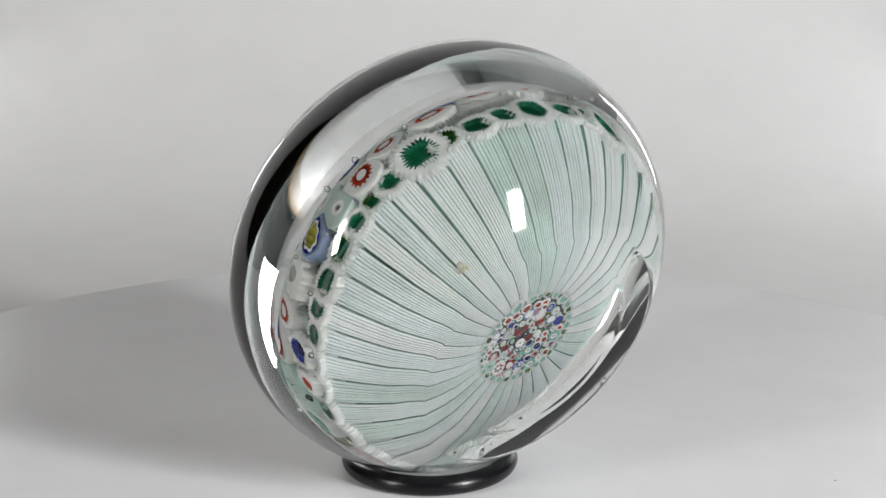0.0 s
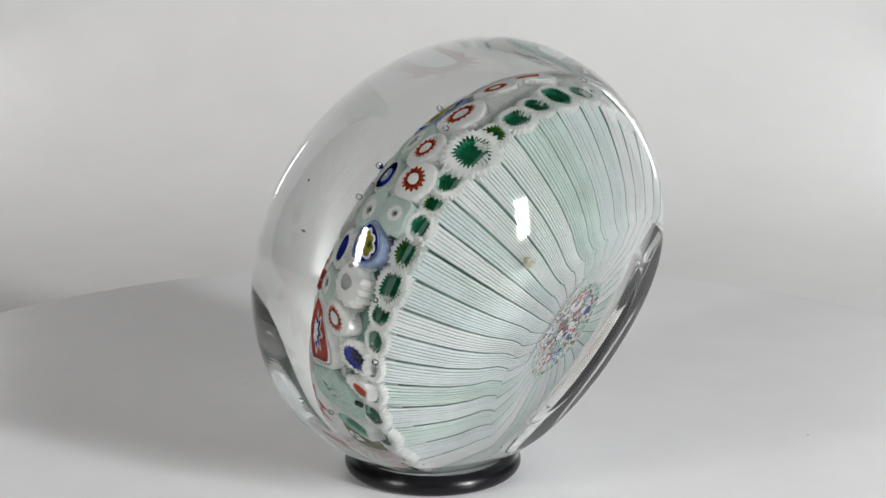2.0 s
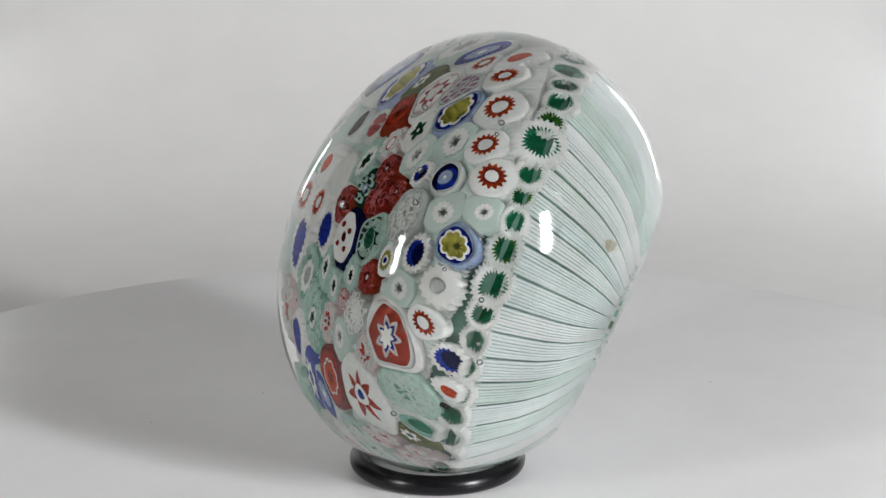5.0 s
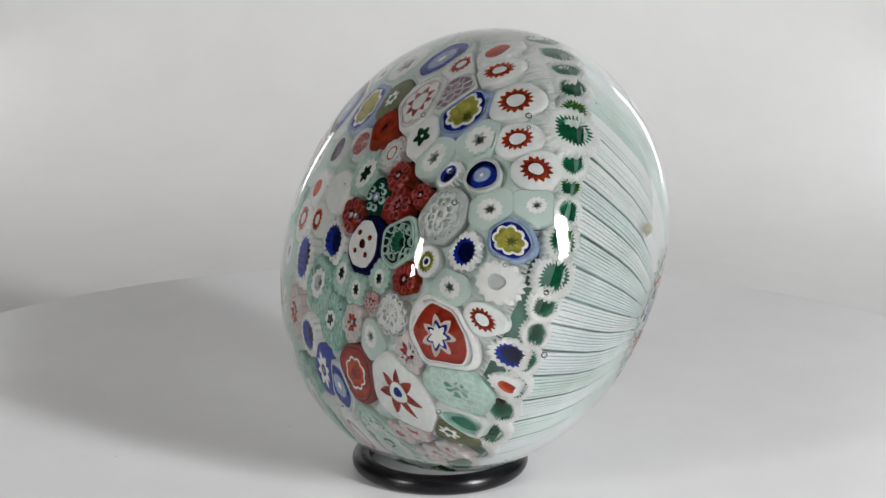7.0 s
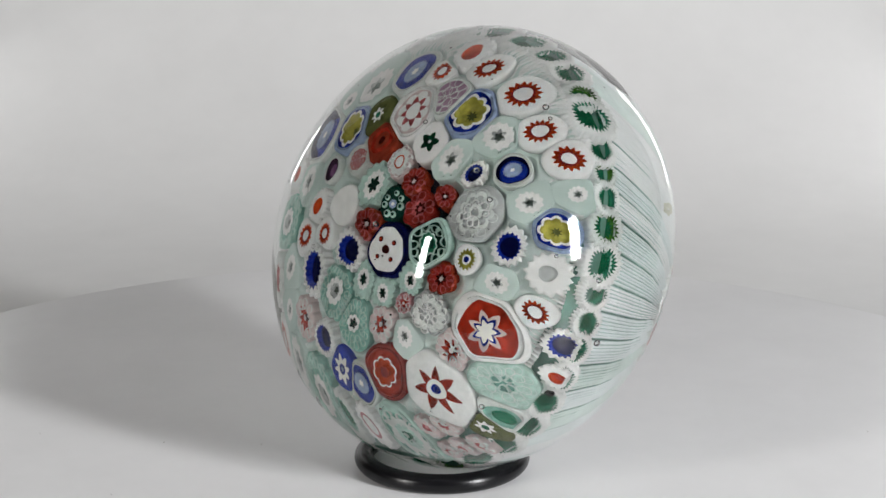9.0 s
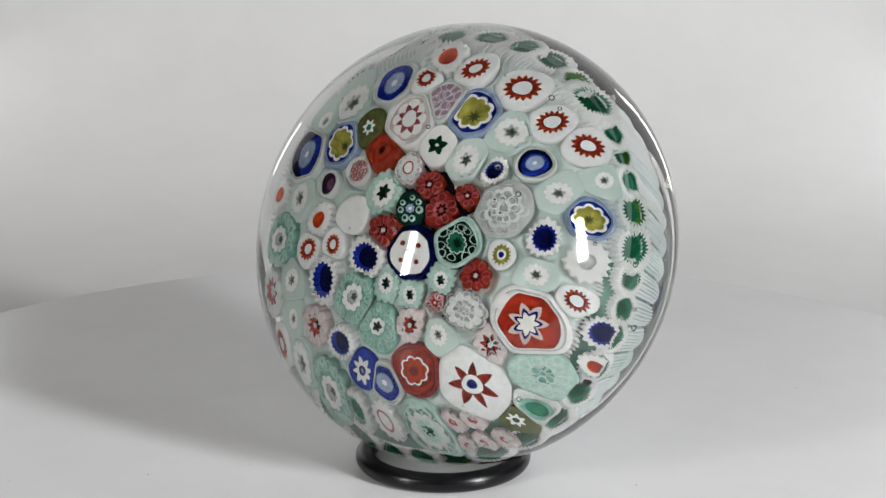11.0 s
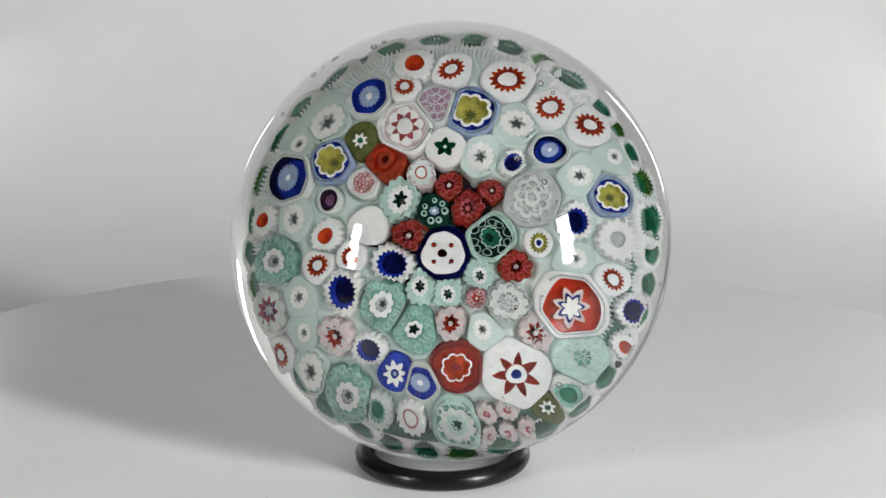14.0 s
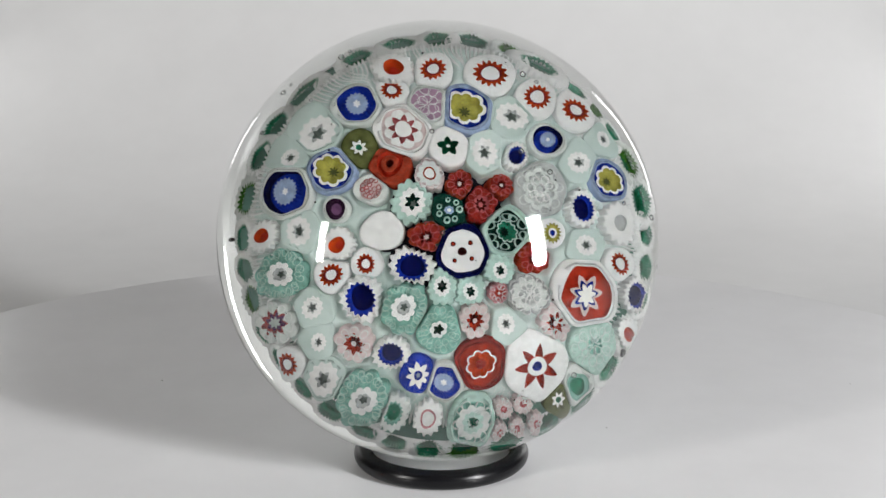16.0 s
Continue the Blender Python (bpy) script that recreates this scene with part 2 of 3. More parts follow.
def cane_layers(outer, layers, limit, size, spin, phase, put, depth, taper, edge, pit):
    """Meshes of a cane's layers, nested by their outlines: white rods come to the cut end, clear coloured ones lie lower.
    put(x, y, down) gives the place of a point of the section that far below the cut end."""
    tones = [outer[2]] + [q[4] for q in layers]
    lines = []
    for k in range(len(tones)):
        row = []
        for i in range(STEPS):
            th = 2 * math.pi * i / STEPS
            if k == 0:
                q = limit[i] * (outline(outer[0], outer[1], th + spin, phase) if outer[0] != "round" else 1)
            else:
                _, shape, n, share, _ = layers[k - 1]
                q = min(size * share * outline(shape, n, th + spin, phase), (0.81 if k == 1 else 0.95) * row_before[i])
            row.append(q)
        lines.append(row)
        row_before = row
    low = [min(pit, RECESS.get(t, 0) * size * (1 if k else 0.15)) for k, t in enumerate(tones)]
    made = []
    for k, tone in enumerate(tones):
        verts, faces = [], []

        def ring_of(row, down, share=1.0):
            first = len(verts)
            for i in range(STEPS):
                th = 2 * math.pi * i / STEPS
                verts.append(put(row[i] * share * math.cos(th), row[i] * share * math.sin(th), down) * R)
            return first

        def band(one, two):
            for i in range(STEPS):
                j = (i + 1) % STEPS
                faces.append((one + i, one + j, two + j, two + i))

        if k == 0:
            walls = [ring_of(lines[0], depth, 1 - taper), ring_of(lines[0], depth * 0.3, 1 - taper * 0.25), ring_of(lines[0], low[0] + edge * 2.2), ring_of(lines[0], low[0] + edge * 0.8, 0.975), ring_of(lines[0], low[0] + edge * 0.15, 0.9), ring_of(lines[0], low[0], 0.85)]
            for one, two in zip(walls, walls[1:]):
                band(one, two)
            last = walls[-1]
        elif low[k] > low[k - 1]:
            one = ring_of(lines[k], low[k - 1])
            last = ring_of(lines[k], low[k])
            band(one, last)
        else:
            last = ring_of(lines[k], low[k])
        if k + 1 < len(tones):
            mid = [(p + q) / 2 for p, q in zip(lines[k], lines[k + 1])]
            one, two = ring_of(mid, low[k]), ring_of(lines[k + 1], low[k])
            band(last, one)
            band(one, two)
            if low[k] > low[k + 1]:
                band(two, ring_of(lines[k + 1], low[k + 1]))
        else:
            one = ring_of(lines[k], low[k], 0.5)
            band(last, one)
            verts.append(put(0, 0, low[k]) * R)
            faces.extend((one + i, one + (i + 1) % STEPS, len(verts) - 1) for i in range(STEPS))
        made.append((verts, faces, tone))
    return made


def disc_mesh(put, x0, y0, size, top, down):
    """A small round rod end."""
    verts, faces = [], []
    n = 14
    for h, q in ((down, 1), (top, 1), (top, 0.6)):
        verts += [put(x0 + size * q * math.cos(2 * math.pi * i / n), y0 + size * q * math.sin(2 * math.pi * i / n), h) * R for i in range(n)]
    verts.append(put(x0, y0, top - 0.1 * size) * R)
    for i in range(n):
        j = (i + 1) % n
        faces += [(i, j, n + j, n + i), (n + i, n + j, 2 * n + j, 2 * n + i), (2 * n + i, 2 * n + j, 3 * n)]
    return verts, faces


def loop_mesh(put, rng, rows, size, spin, limit):
    """Closed half-round threads lying on the cut end, one row of loops inside another."""
    verts, faces = [], []
    n = 18
    for count, at, long, wide, _ in rows:
        for k in range(count):
            th = 2 * math.pi * (k + rng.uniform(-0.3, 0.3)) / count + spin
            q = size * at * rng.uniform(0.9, 1.07)
            ln, wd, w = size * long * rng.uniform(0.8, 1.15), size * wide * rng.uniform(0.8, 1.15), max(0.0017, size * 0.02)
            q = min(q, max(0, 0.92 * limit[round(th / (2 * math.pi) * STEPS) % STEPS] - ln))
            first = len(verts)
            for i in range(n):
                b = 2 * math.pi * i / n
                for off, down in ((w, 0.012), (0.5 * w, -0.0015), (-0.5 * w, -0.0015), (-w, 0.012)):
                    x, y = (ln + off) * math.cos(b), (wd + off) * math.sin(b) * (1 + 0.3 * math.cos(b))
                    verts.append(put((q + x) * math.cos(th) - y * math.sin(th), (q + x) * math.sin(th) + y * math.cos(th), down) * R)
            for i in range(n):
                j = (i + 1) % n
                for m in range(3):
                    faces.append((first + 4 * i + m, first + 4 * j + m, first + 4 * j + m + 1, first + 4 * i + m + 1))
    return verts, faces


# each kind of cane: outer colour and shape, then the layers inside it: name, shape, points, share of the radius, colour
KINDS = {
    "dot": (("cog", 16, "white"), (("core", "round", 16, 0.46, "orange"), ("eye", "round", 0, 0.24, "red"))),
    "ring": (("round", 0, "white"), (("toothed_ring", "spike", 14, 0.72, "orange"), ("inner_ring", "cog", 14, 0.50, "brick"), ("core", "round", 0, 0.32, "white"))),
    "wide_ring": (("round", 0, "white"), (("toothed_ring", "spike", 15, 0.74, "orange"), ("inner_ring", "cog", 15, 0.54, "brick"), ("core", "round", 0, 0.38, "white"))),
    "blue_disc": (("round", 0, "milk"), (("shell", "round", 0, 0.92, "blue"), ("core", "cog", 18, 0.58, "sky"), ("eye", "star", 6, 0.2, "white"))),
    "navy_disc": (("round", 0, "milk"), (("shell", "round", 0, 0.93, "navy"), ("inner_shell", "round", 0, 0.74, "blue"), ("core", "cog", 20, 0.55, "sky"), ("eye", "star", 6, 0.15, "white"))),
    "double_star": (("round", 0, "white"), (("shell", "round", 0, 0.80, "blush"), ("petals", "flower", 8, 0.72, "white"), ("star", "star", 8, 0.56, "rose"), ("core", "round", 0, 0.30, "white"))),
    "snow": (("round", 0, "mint"), (("petals", "cog", 12, 1.1, "white"), ("star", "star", 6, 0.55, "ghost"), ("eye", "star", 5, 0.36, "grey"))),
    "dark_snow": (("flower", 14, "pale_teal"), (("petals", "cog", 12, 0.86, "white"), ("star", "star", 6, 0.50, "black_green"), ("eye", "star", 5, 0.2, "grey"))),
    "olive_disc": (("round", 0, "olive"), (("petals", "star", 7, 0.50, "white"), ("core", "round", 0, 0.18, "sea"))),
    "amber_disc": (("round", 0, "amber"), (("shell", "round", 0, 0.68, "red"), ("core", "round", 0, 0.45, "amber"), ("eye", "round", 0, 0.2, "dark_red"))),
    "yellow_flower": (("round", 0, "sky"), (("shell", "round", 0, 0.92, "blue"), ("petals", "flower", 8, 0.80, "white"), ("inner_petals", "flower", 8, 0.66, "yellow"), ("eye", "long_star", 8, 0.26, "olive"))),
    "plum_disc": (("round", 0, "milk"), (("shell", "round", 0, 0.86, "plum"), ("core", "cog", 14, 0.52, "purple"))),
    "brown_flower": (("flower", 9, "blush"), (("petals", "flower", 9, 0.84, "milk"), ("inner_ring", "round", 0, 0.42, "orange"), ("core", "round", 0, 0.33, "white"))),
    "plain": (("round", 0, "white"), ()),
    "blue_cog": (("cog", 17, "white"), (("shell", "cog", 17, 0.72, "blue"), ("core", "round", 0, 0.50, "navy"))),
    "green_star": (("round", 0, "white"), (("star", "star", 5, 0.60, "green"), ("eye", "round", 0, 0.1, "white"))),
    "ghost": (("round", 0, "ghost"), (("petals", "flower", 9, 0.78, "milk"), ("inner_petals", "flower", 9, 0.62, "ghost"), ("core", "flower", 8, 0.34, "milk"), ("eye", "round", 0, 0.18, "ghost"))),
    "dark_flower": (("flower", 8, "amber"), (("inner_petals", "flower", 8, 0.92, "brick"), ("star", "star", 8, 0.44, "dark_red"), ("eye", "star", 6, 0.18, "blush"))),
    "red_flower": (("flower", 8, "brick"), (("inner_petals", "flower", 8, 0.92, "brick"), ("ring", "flower", 8, 0.5, "rose"), ("star", "star", 8, 0.40, "dark_red"), ("eye", "star", 6, 0.18, "rose"))),
    "green_lace": (("round", 0, "pale_teal"), (("shell", "round", 0, 0.94, "black_green"), ("ring", "flower", 10, 0.50, "pale_teal"), ("inner_ring", "flower", 10, 0.43, "sea"), ("core", "star", 9, 0.24, "black_green"))),
    "pale_lace": (("round", 0, "pale_teal"), (("shell", "round", 0, 0.88, "teal"), ("petals", "flower", 9, 0.74, "milk"), ("inner_petals", "flower", 9, 0.46, "pale_teal"), ("core", "flower", 7, 0.24, "sea"))),
    "yellow_cog": (("round", 14, "white"), (("shell", "spike", 15, 0.80, "yellow"), ("core", "round", 0, 0.38, "white"), ("eye", "round", 0, 0.22, "blue"))),
    "white_cog": (("cog", 15, "white"), (("core", "round", 0, 0.36, "ghost"),)),
    "green_cog": (("cog", 15, "milk"), (("shell", "cog", 15, 0.62, "teal"), ("core", "cog", 12, 0.44, "sea"))),
    "spotted": (("round", 0, "navy"), (("shell", "round", 0, 0.88, "white"), ("core", "round", 0, 0.17, "dark_red"))),
    "teal_ring": (("flower", 9, "teal"), (("petals", "flower", 9, 0.52, "white"), ("core", "flower", 7, 0.28, "ghost"), ("eye", "star", 5, 0.16, "grey"))),
    "teal_star": (("round", 0, "teal"), (("petals", "flower", 7, 0.42, "white"), ("star", "star", 5, 0.28, "black_green"))),
    "teal_bundle": (("round", 0, "pale_teal"), (("petals", "flower", 9, 0.35, "teal"),)),
    "violet_flower": (("flower", 9, "milk"), (("petals", "star", 9, 0.7, "rose"), ("star", "star", 8, 0.5, "purple"), ("core", "star", 7, 0.3, "ghost"))),
    "pale_flower": (("flower", 9, "blush"), (("petals", "star", 8, 0.62, "red"), ("star", "star", 8, 0.35, "dark_red"), ("eye", "round", 0, 0.14, "blush"))),
    "pink_flower": (("flower", 9, "pink"), (("petals", "flower", 9, 0.75, "rose"), ("star", "star", 7, 0.45, "red"), ("eye", "round", 0, 0.16, "blush"))),
    "pink_bud": (("flower", 11, "blush"), (("petals", "cog", 9, 0.42, "rose"), ("eye", "round", 0, 0.16, "pink"))),
    "blue_star": (("round", 0, "blue"), (("star", "star", 8, 0.78, "white"), ("core", "round", 0, 0.26, "blue"), ("eye", "round", 0, 0.12, "sky"))),
    "pink_ring": (("cog", 14, "white"), (("inner_ring", "round", 0, 0.52, "pink"), ("core", "round", 0, 0.40, "white"))),
    "big_red": (("round", 0, "white"), (("shell", "round", 0, 0.87, "red"), ("petals", "star", 7, 0.60, "blush"), ("star", "star", 7, 0.44, "blue"), ("core", "star", 7, 0.34, "white"))),
    "white_star": (("round", 0, "white"), (("star", "long_star", 7, 0.74, "red"), ("core", "round", 0, 0.30, "white"), ("eye", "round", 0, 0.15, "blue"))),
    "lace_ghost": (("flower", 10, "ghost"), (("petals", "flower", 10, 0.86, "milk"), ("core", "flower", 8, 0.5, "ghost"))),
    "wave": (("round", 0, "brick"), (("shell", "round", 0, 0.93, "red"), ("petals", "flower", 8, 0.64, "white"), ("core", "flower", 8, 0.56, "orange"), ("eye", "flower", 8, 0.24, "brick"))),
    "leaf": (("round", 0, "milk"), (("shell", "round", 0, 0.72, "teal"), ("core", "round", 0, 0.45, "sea"))),
    "purple_lace": (("round", 0, "milk"), (("core", "round", 0, 0.88, "mauve"),)),
    "pink_lace": (("round", 0, "milk"), (("core", "round", 0, 0.78, "blush"),)),
    "dotted": (("round", 0, "black_green"), (("core", "flower", 7, 0.30, "sky"), ("eye", "round", 0, 0.12, "white"))),
    "rim_green": (("gear", 28, "collar"), (("shell", "fringe", 26, 0.62, "sea"), ("core", "fringe", 17, 0.44, "green"))),
    "rim_grass": (("gear", 19, "milk"), (("shell", "fringe", 21, 0.62, "grass"), ("core", "fringe", 15, 0.44, "green"))),
}
# small discs scattered on the end of some kinds: how many, ring share, disc share, colour, eye colour
BEADS = {"dotted": (7, 0.66, 0.24, "pale_teal", "black_green"), "spotted": (4, 0.46, 0.11, "dark_red", "red")}
# fine threads drawn in loops on the end of some kinds: rows of how many, ring share, length and width shares, colour
LOOPS = {"dark_flower": ((8, 0.68, 0.25, 0.2, "rose"),), "red_flower": ((8, 0.68, 0.24, 0.2, "rose"),),
         "green_lace": ((10, 0.72, 0.16, 0.19, "pale_teal"),), "ghost": ((9, 0.70, 0.26, 0.2, "milk"), (7, 0.34, 0.18, 0.14, "white")),
         "lace_ghost": ((10, 0.72, 0.2, 0.15, "white"), (7, 0.42, 0.18, 0.14, "white"), (3, 0.14, 0.14, 0.12, "white")),
         "teal_ring": ((14, 0.78, 0.14, 0.11, "pale_teal"), (17, 1.0, 0.15, 0.12, "pale_teal")), "teal_star": ((11, 0.66, 0.17, 0.13, "pale_teal"), (15, 0.96, 0.17, 0.13, "pale_teal")),
         "teal_bundle": ((5, 0.25, 0.17, 0.13, "mint"), (9, 0.56, 0.19, 0.15, "milk"), (13, 0.90, 0.19, 0.15, "mint")),
         "pale_flower": ((9, 0.74, 0.24, 0.19, "milk"),), "pink_flower": ((8, 0.70, 0.26, 0.2, "blush"),), "violet_flower": ((9, 0.76, 0.22, 0.17, "white"),),
         "brown_flower": ((9, 0.80, 0.20, 0.18, "white"),), "pale_lace": ((9, 0.68, 0.22, 0.17, "milk"), (6, 0.32, 0.15, 0.12, "mint")),
         "purple_lace": ((9, 0.70, 0.24, 0.25, "milk"), (5, 0.30, 0.22, 0.2, "milk")), "pink_lace": ((10, 0.62, 0.15, 0.15, "rose"), (5, 0.28, 0.15, 0.15, "rose")),
         "pink_bud": ((7, 0.72, 0.26, 0.18, "milk"),)}

LOOKS = {
    "dot": "white toothed cane with an orange core", "ring": "white cane with an orange toothed ring", "wide_ring": "white cane with a broad orange ring",
    "blue_disc": "cobalt blue cane with a powder blue core", "navy_disc": "navy blue cane with a powder blue core", "double_star": "white cane with a rose star and white core",
    "snow": "pale mint cane with a white star", "dark_snow": "white cane with a dark green star", "olive_disc": "olive green cane with white petals",
    "amber_disc": "clear red cane with darker rings", "yellow_flower": "blue cane with a white and mustard flower", "plum_disc": "dark plum cane in milky glass",
    "brown_flower": "blush petalled cane with an orange ring", "plain": "plain opaque white cane", "blue_cog": "white toothed cane with a cobalt core",
    "green_star": "white cane with a green star", "ghost": "translucent grey white flower cane", "dark_flower": "dark red flower cane with thin rose loops",
    "red_flower": "brick red flower cane with rose loops", "green_lace": "dark green cane with lacy white petals", "pale_lace": "teal cane with lacy milky petals",
    "yellow_cog": "mustard toothed cane with a blue eye", "white_cog": "white toothed cane with a pale core", "green_cog": "milky toothed cane with a green core",
    "spotted": "white cane with dark red spots, navy shell", "teal_ring": "teal bundle cane with a white ring", "teal_star": "teal bundle cane with a small star",
    "teal_bundle": "pale teal bundle cane", "violet_flower": "milky flower cane with violet rays", "pale_flower": "blush flower cane with a red star",
    "pink_flower": "pink flower cane with a red star", "pink_bud": "blush ribbed cane with a rose heart", "blue_star": "blue cane with a white star", "pink_ring": "white toothed cane with a pink ring",
    "big_red": "large red cane with a blue star", "white_star": "large white cane with a red star", "lace_ghost": "grey white lacy flower cane",
    "wave": "clear red cane with a wavy white ring", "leaf": "milky cane with a sea green core", "purple_lace": "milky cane with purple cells",
    "pink_lace": "milky cane with small rose cells", "dotted": "bottle green cane with pale rings", "rim_green": "white ruffled rim cane with deep green core",
    "rim_grass": "milky ruffled rim cane with grass green core"}
PLACED = []


def place(kind, *spots):
    """Canes of one kind on the cushion: radius, angle and size in shares of the paperweight's radius."""
    PLACED.extend((kind, *spot) for spot in spots)


place("dot", (0.637, 104, 0.085), (0.665, 179, 0.067), (0.416, 188, 0.068), (0.729, 333, 0.056))
place("ring", (0.604, 91, 0.072), (0.554, 108, 0.058), (0.672, 41, 0.08), (0.465, 201, 0.062), (0.336, 204, 0.052), (0.713, 218, 0.062))
place("wide_ring", (0.615, 71, 0.09), (0.614, 53, 0.076), (0.663, 349, 0.058))
place("blue_disc", (0.569, 122, 0.087), (0.574, 268, 0.072))
place("navy_disc", (0.601, 164, 0.102), (0.516, 39, 0.065))
place("purple_lace", (0.469, 95, 0.084))
place("pink_lace", (0.316, 152, 0.054))
place("pink_bud", (0.676, 288, 0.036), (0.68, 294.5, 0.04), (0.714, 286, 0.034), (0.716, 291, 0.036), (0.722, 297, 0.04))
place("double_star", (0.402, 111, 0.109))
place("snow", (0.589, 140, 0.073), (0.624, 152, 0.037), (0.543, 179, 0.053), (0.496, 57, 0.06), (0.317, 60, 0.053), (0.686, 29, 0.034), (0.567, 25, 0.047),
      (0.536, 352, 0.043), (0.573, 209, 0.043), (0.622, 220, 0.033), (0.685, 229, 0.064), (0.432, 300, 0.037))
place("dark_snow", (0.155, 145, 0.067), (0.236, 264, 0.045), (0.27, 288, 0.04), (0.268, 318, 0.039))
place("olive_disc", (0.44, 135, 0.067), (0.707, 305, 0.06))
place("amber_disc", (0.314, 130, 0.074))
place("yellow_flower", (0.479, 151, 0.088), (0.463, 78, 0.097), (0.651, 16, 0.078))
place("plum_disc", (0.419, 169, 0.046))
place("brown_flower", (0.205, 106, 0.059))
place("plain", (0.247, 184, 0.068))
place("blue_cog", (0.383, 43, 0.053), (0.53, 7, 0.073), (0.21, 229, 0.085), (0.423, 219, 0.091), (0.518, 245, 0.07), (0.717, 343, 0.07))
place("green_star", (0.304, 86, 0.071))
place("ghost", (0.388, 20, 0.1))
place("dark_flower", (0.164, 70, 0.055), (0.262, 34, 0.046), (0.094, 212, 0.066), (0.355, 338, 0.061))
place("red_flower", (0.154, 28, 0.068))
place("dotted", (0.053, 78, 0.061))
place("green_lace", (0.232, 352, 0.087))
place("yellow_cog", (0.406, 355, 0.048))
place("white_cog", (0.658, 2, 0.085))
place("spotted", (0.121, 297, 0.099))
place("teal_ring", (0.626, 193, 0.101), (0.351, 241, 0.097), (0.677, 243, 0.109))
place("violet_flower", (0.691, 206, 0.089))
place("pale_flower", (0.55, 230, 0.073), (0.547, 318, 0.071), (0.376, 285, 0.064))
place("teal_star", (0.393, 264, 0.081))
place("blue_star", (0.558, 258, 0.067))
place("green_cog", (0.678, 253, 0.072))
place("pink_ring", (0.676, 264, 0.064))
place("big_red", (0.584, 334, 0.134))
place("white_star", (0.611, 303, 0.127))
place("lace_ghost", (0.409, 319, 0.082))
place("pink_flower", (0.325, 306, 0.038))
place("teal_bundle", (0.681, 323, 0.098))
place("wave", (0.527, 283, 0.093))
place("pale_lace", (0.686, 278, 0.091))
place("leaf", (0.711, 312, 0.069))

# the canes of the rim: angle and size, each with its stave below
RIM = [(99, 0.05), (88, 0.05), (78, 0.072), (67, 0.04), (58, 0.098), (46, 0.058), (38, 0.045), (30, 0.058), (21, 0.07), (10, 0.078), (1, 0.06), (352, 0.05),
       (343, 0.05), (333, 0.05), (323, 0.055), (312, 0.055), (300, 0.06), (288, 0.06), (276, 0.055), (266, 0.05), (256, 0.05), (247, 0.06), (236, 0.055),
       (226, 0.055), (216, 0.05), (206, 0.055), (196, 0.055), (187, 0.055), (178, 0.06), (166, 0.06), (153, 0.06), (143, 0.07), (130, 0.085), (121, 0.05), (112, 0.06)]


def cell(index, spots, gap, cap):
    """How far a cane reaches each way before it meets its neighbours on the unrolled cushion."""
    here, size, a = spots[index]
    c, sn = math.cos(radians(a)), math.sin(radians(a))
    reach = []
    near = [(q, w) for k, (q, w, _) in enumerate(spots) if k != index and (q - here).length < 0.42]
    for i in range(STEPS):
        th = 2 * math.pi * i / STEPS
        x, y = math.cos(th), math.sin(th)
        u = Vector((-sn * x + c * y, c * x + sn * y))
        best = cap * (1 + 0.05 * math.sin(2 * th + index) + 0.04 * math.sin(3 * th + 2 * index))
        for q, w in near:
            d = q - here
            along = u.dot(d)
            if along > 1e-4:
                best = min(best, (d.length_squared + size * size - w * w) / (2 * along) - gap)
        reach.append(max(best, 0.4 * size))
    for _ in range(10):
        reach = [(reach[i - 1] + 2 * reach[i] + reach[(i + 1) % STEPS]) / 4 for i in range(STEPS)]
    return reach


def add_cane(parent, rng, kind, put, size, depth, taper, limit=None, name="cane", layers=9, edge=0.008, pit=0.034):
    outer, inner = KINDS[kind]
    spin, phase = rng.uniform(0, 6.28), (rng.uniform(0, 6.28), rng.uniform(0, 6.28))
    limit = limit or [size] * STEPS
    made = cane_layers(outer, inner[:layers], limit, size, spin, phase, put, depth, taper, edge, pit)
    cane = solid(name, made[0][0], made[0][1], C[made[0][2]], parent, label=LOOKS[kind] if layers > 2 else "")
    for (verts, faces, tone), layer in zip(made[1:], inner):
        solid(layer[0], verts, faces, C[tone], cane)
    if kind in LOOPS and layers > 2:
        for row in LOOPS[kind]:
            v, f = loop_mesh(put, rng, (row,), size, spin, limit)
            solid("thread_loops", v, f, C[row[4]], cane)
    if kind in BEADS and layers > 2:
        count, at, share, colour, eye = BEADS[kind]
        for k in range(count):
            th = 2 * math.pi * (k + rng.uniform(-0.15, 0.15)) / count + spin
            x, y = size * at * math.cos(th), size * at * math.sin(th)
            share *= rng.uniform(0.85, 1.2)
            v, f = disc_mesh(put, x, y, size * share, -0.003, 0.02)
            solid("bead", v, f, C[colour], cane)
            v, f = disc_mesh(put, x, y, size * share * 0.5, -0.006, 0.02)
            solid("bead_eye", v, f, C[eye], cane)
    return cane


def stave_point(a, s, inward=0.0):
    """A point of the basket at angle a, s from 0 at the rim to 1 at the foot."""
    k = s * (len(STAVE_R) - 1)
    r = float(np.interp(k, range(len(STAVE_R)), STAVE_R)) - inward * (1 - 0.5 * s) - 0.024 * (1 - s) * (1 - math.cos(radians(a))) / 2
    z = float(np.interp(k, range(len(STAVE_Z)), STAVE_Z)) - droop(a) * (1 - s) ** 2 + inward * s
    return Vector((r * math.cos(radians(a)), r * math.sin(radians(a)), z))


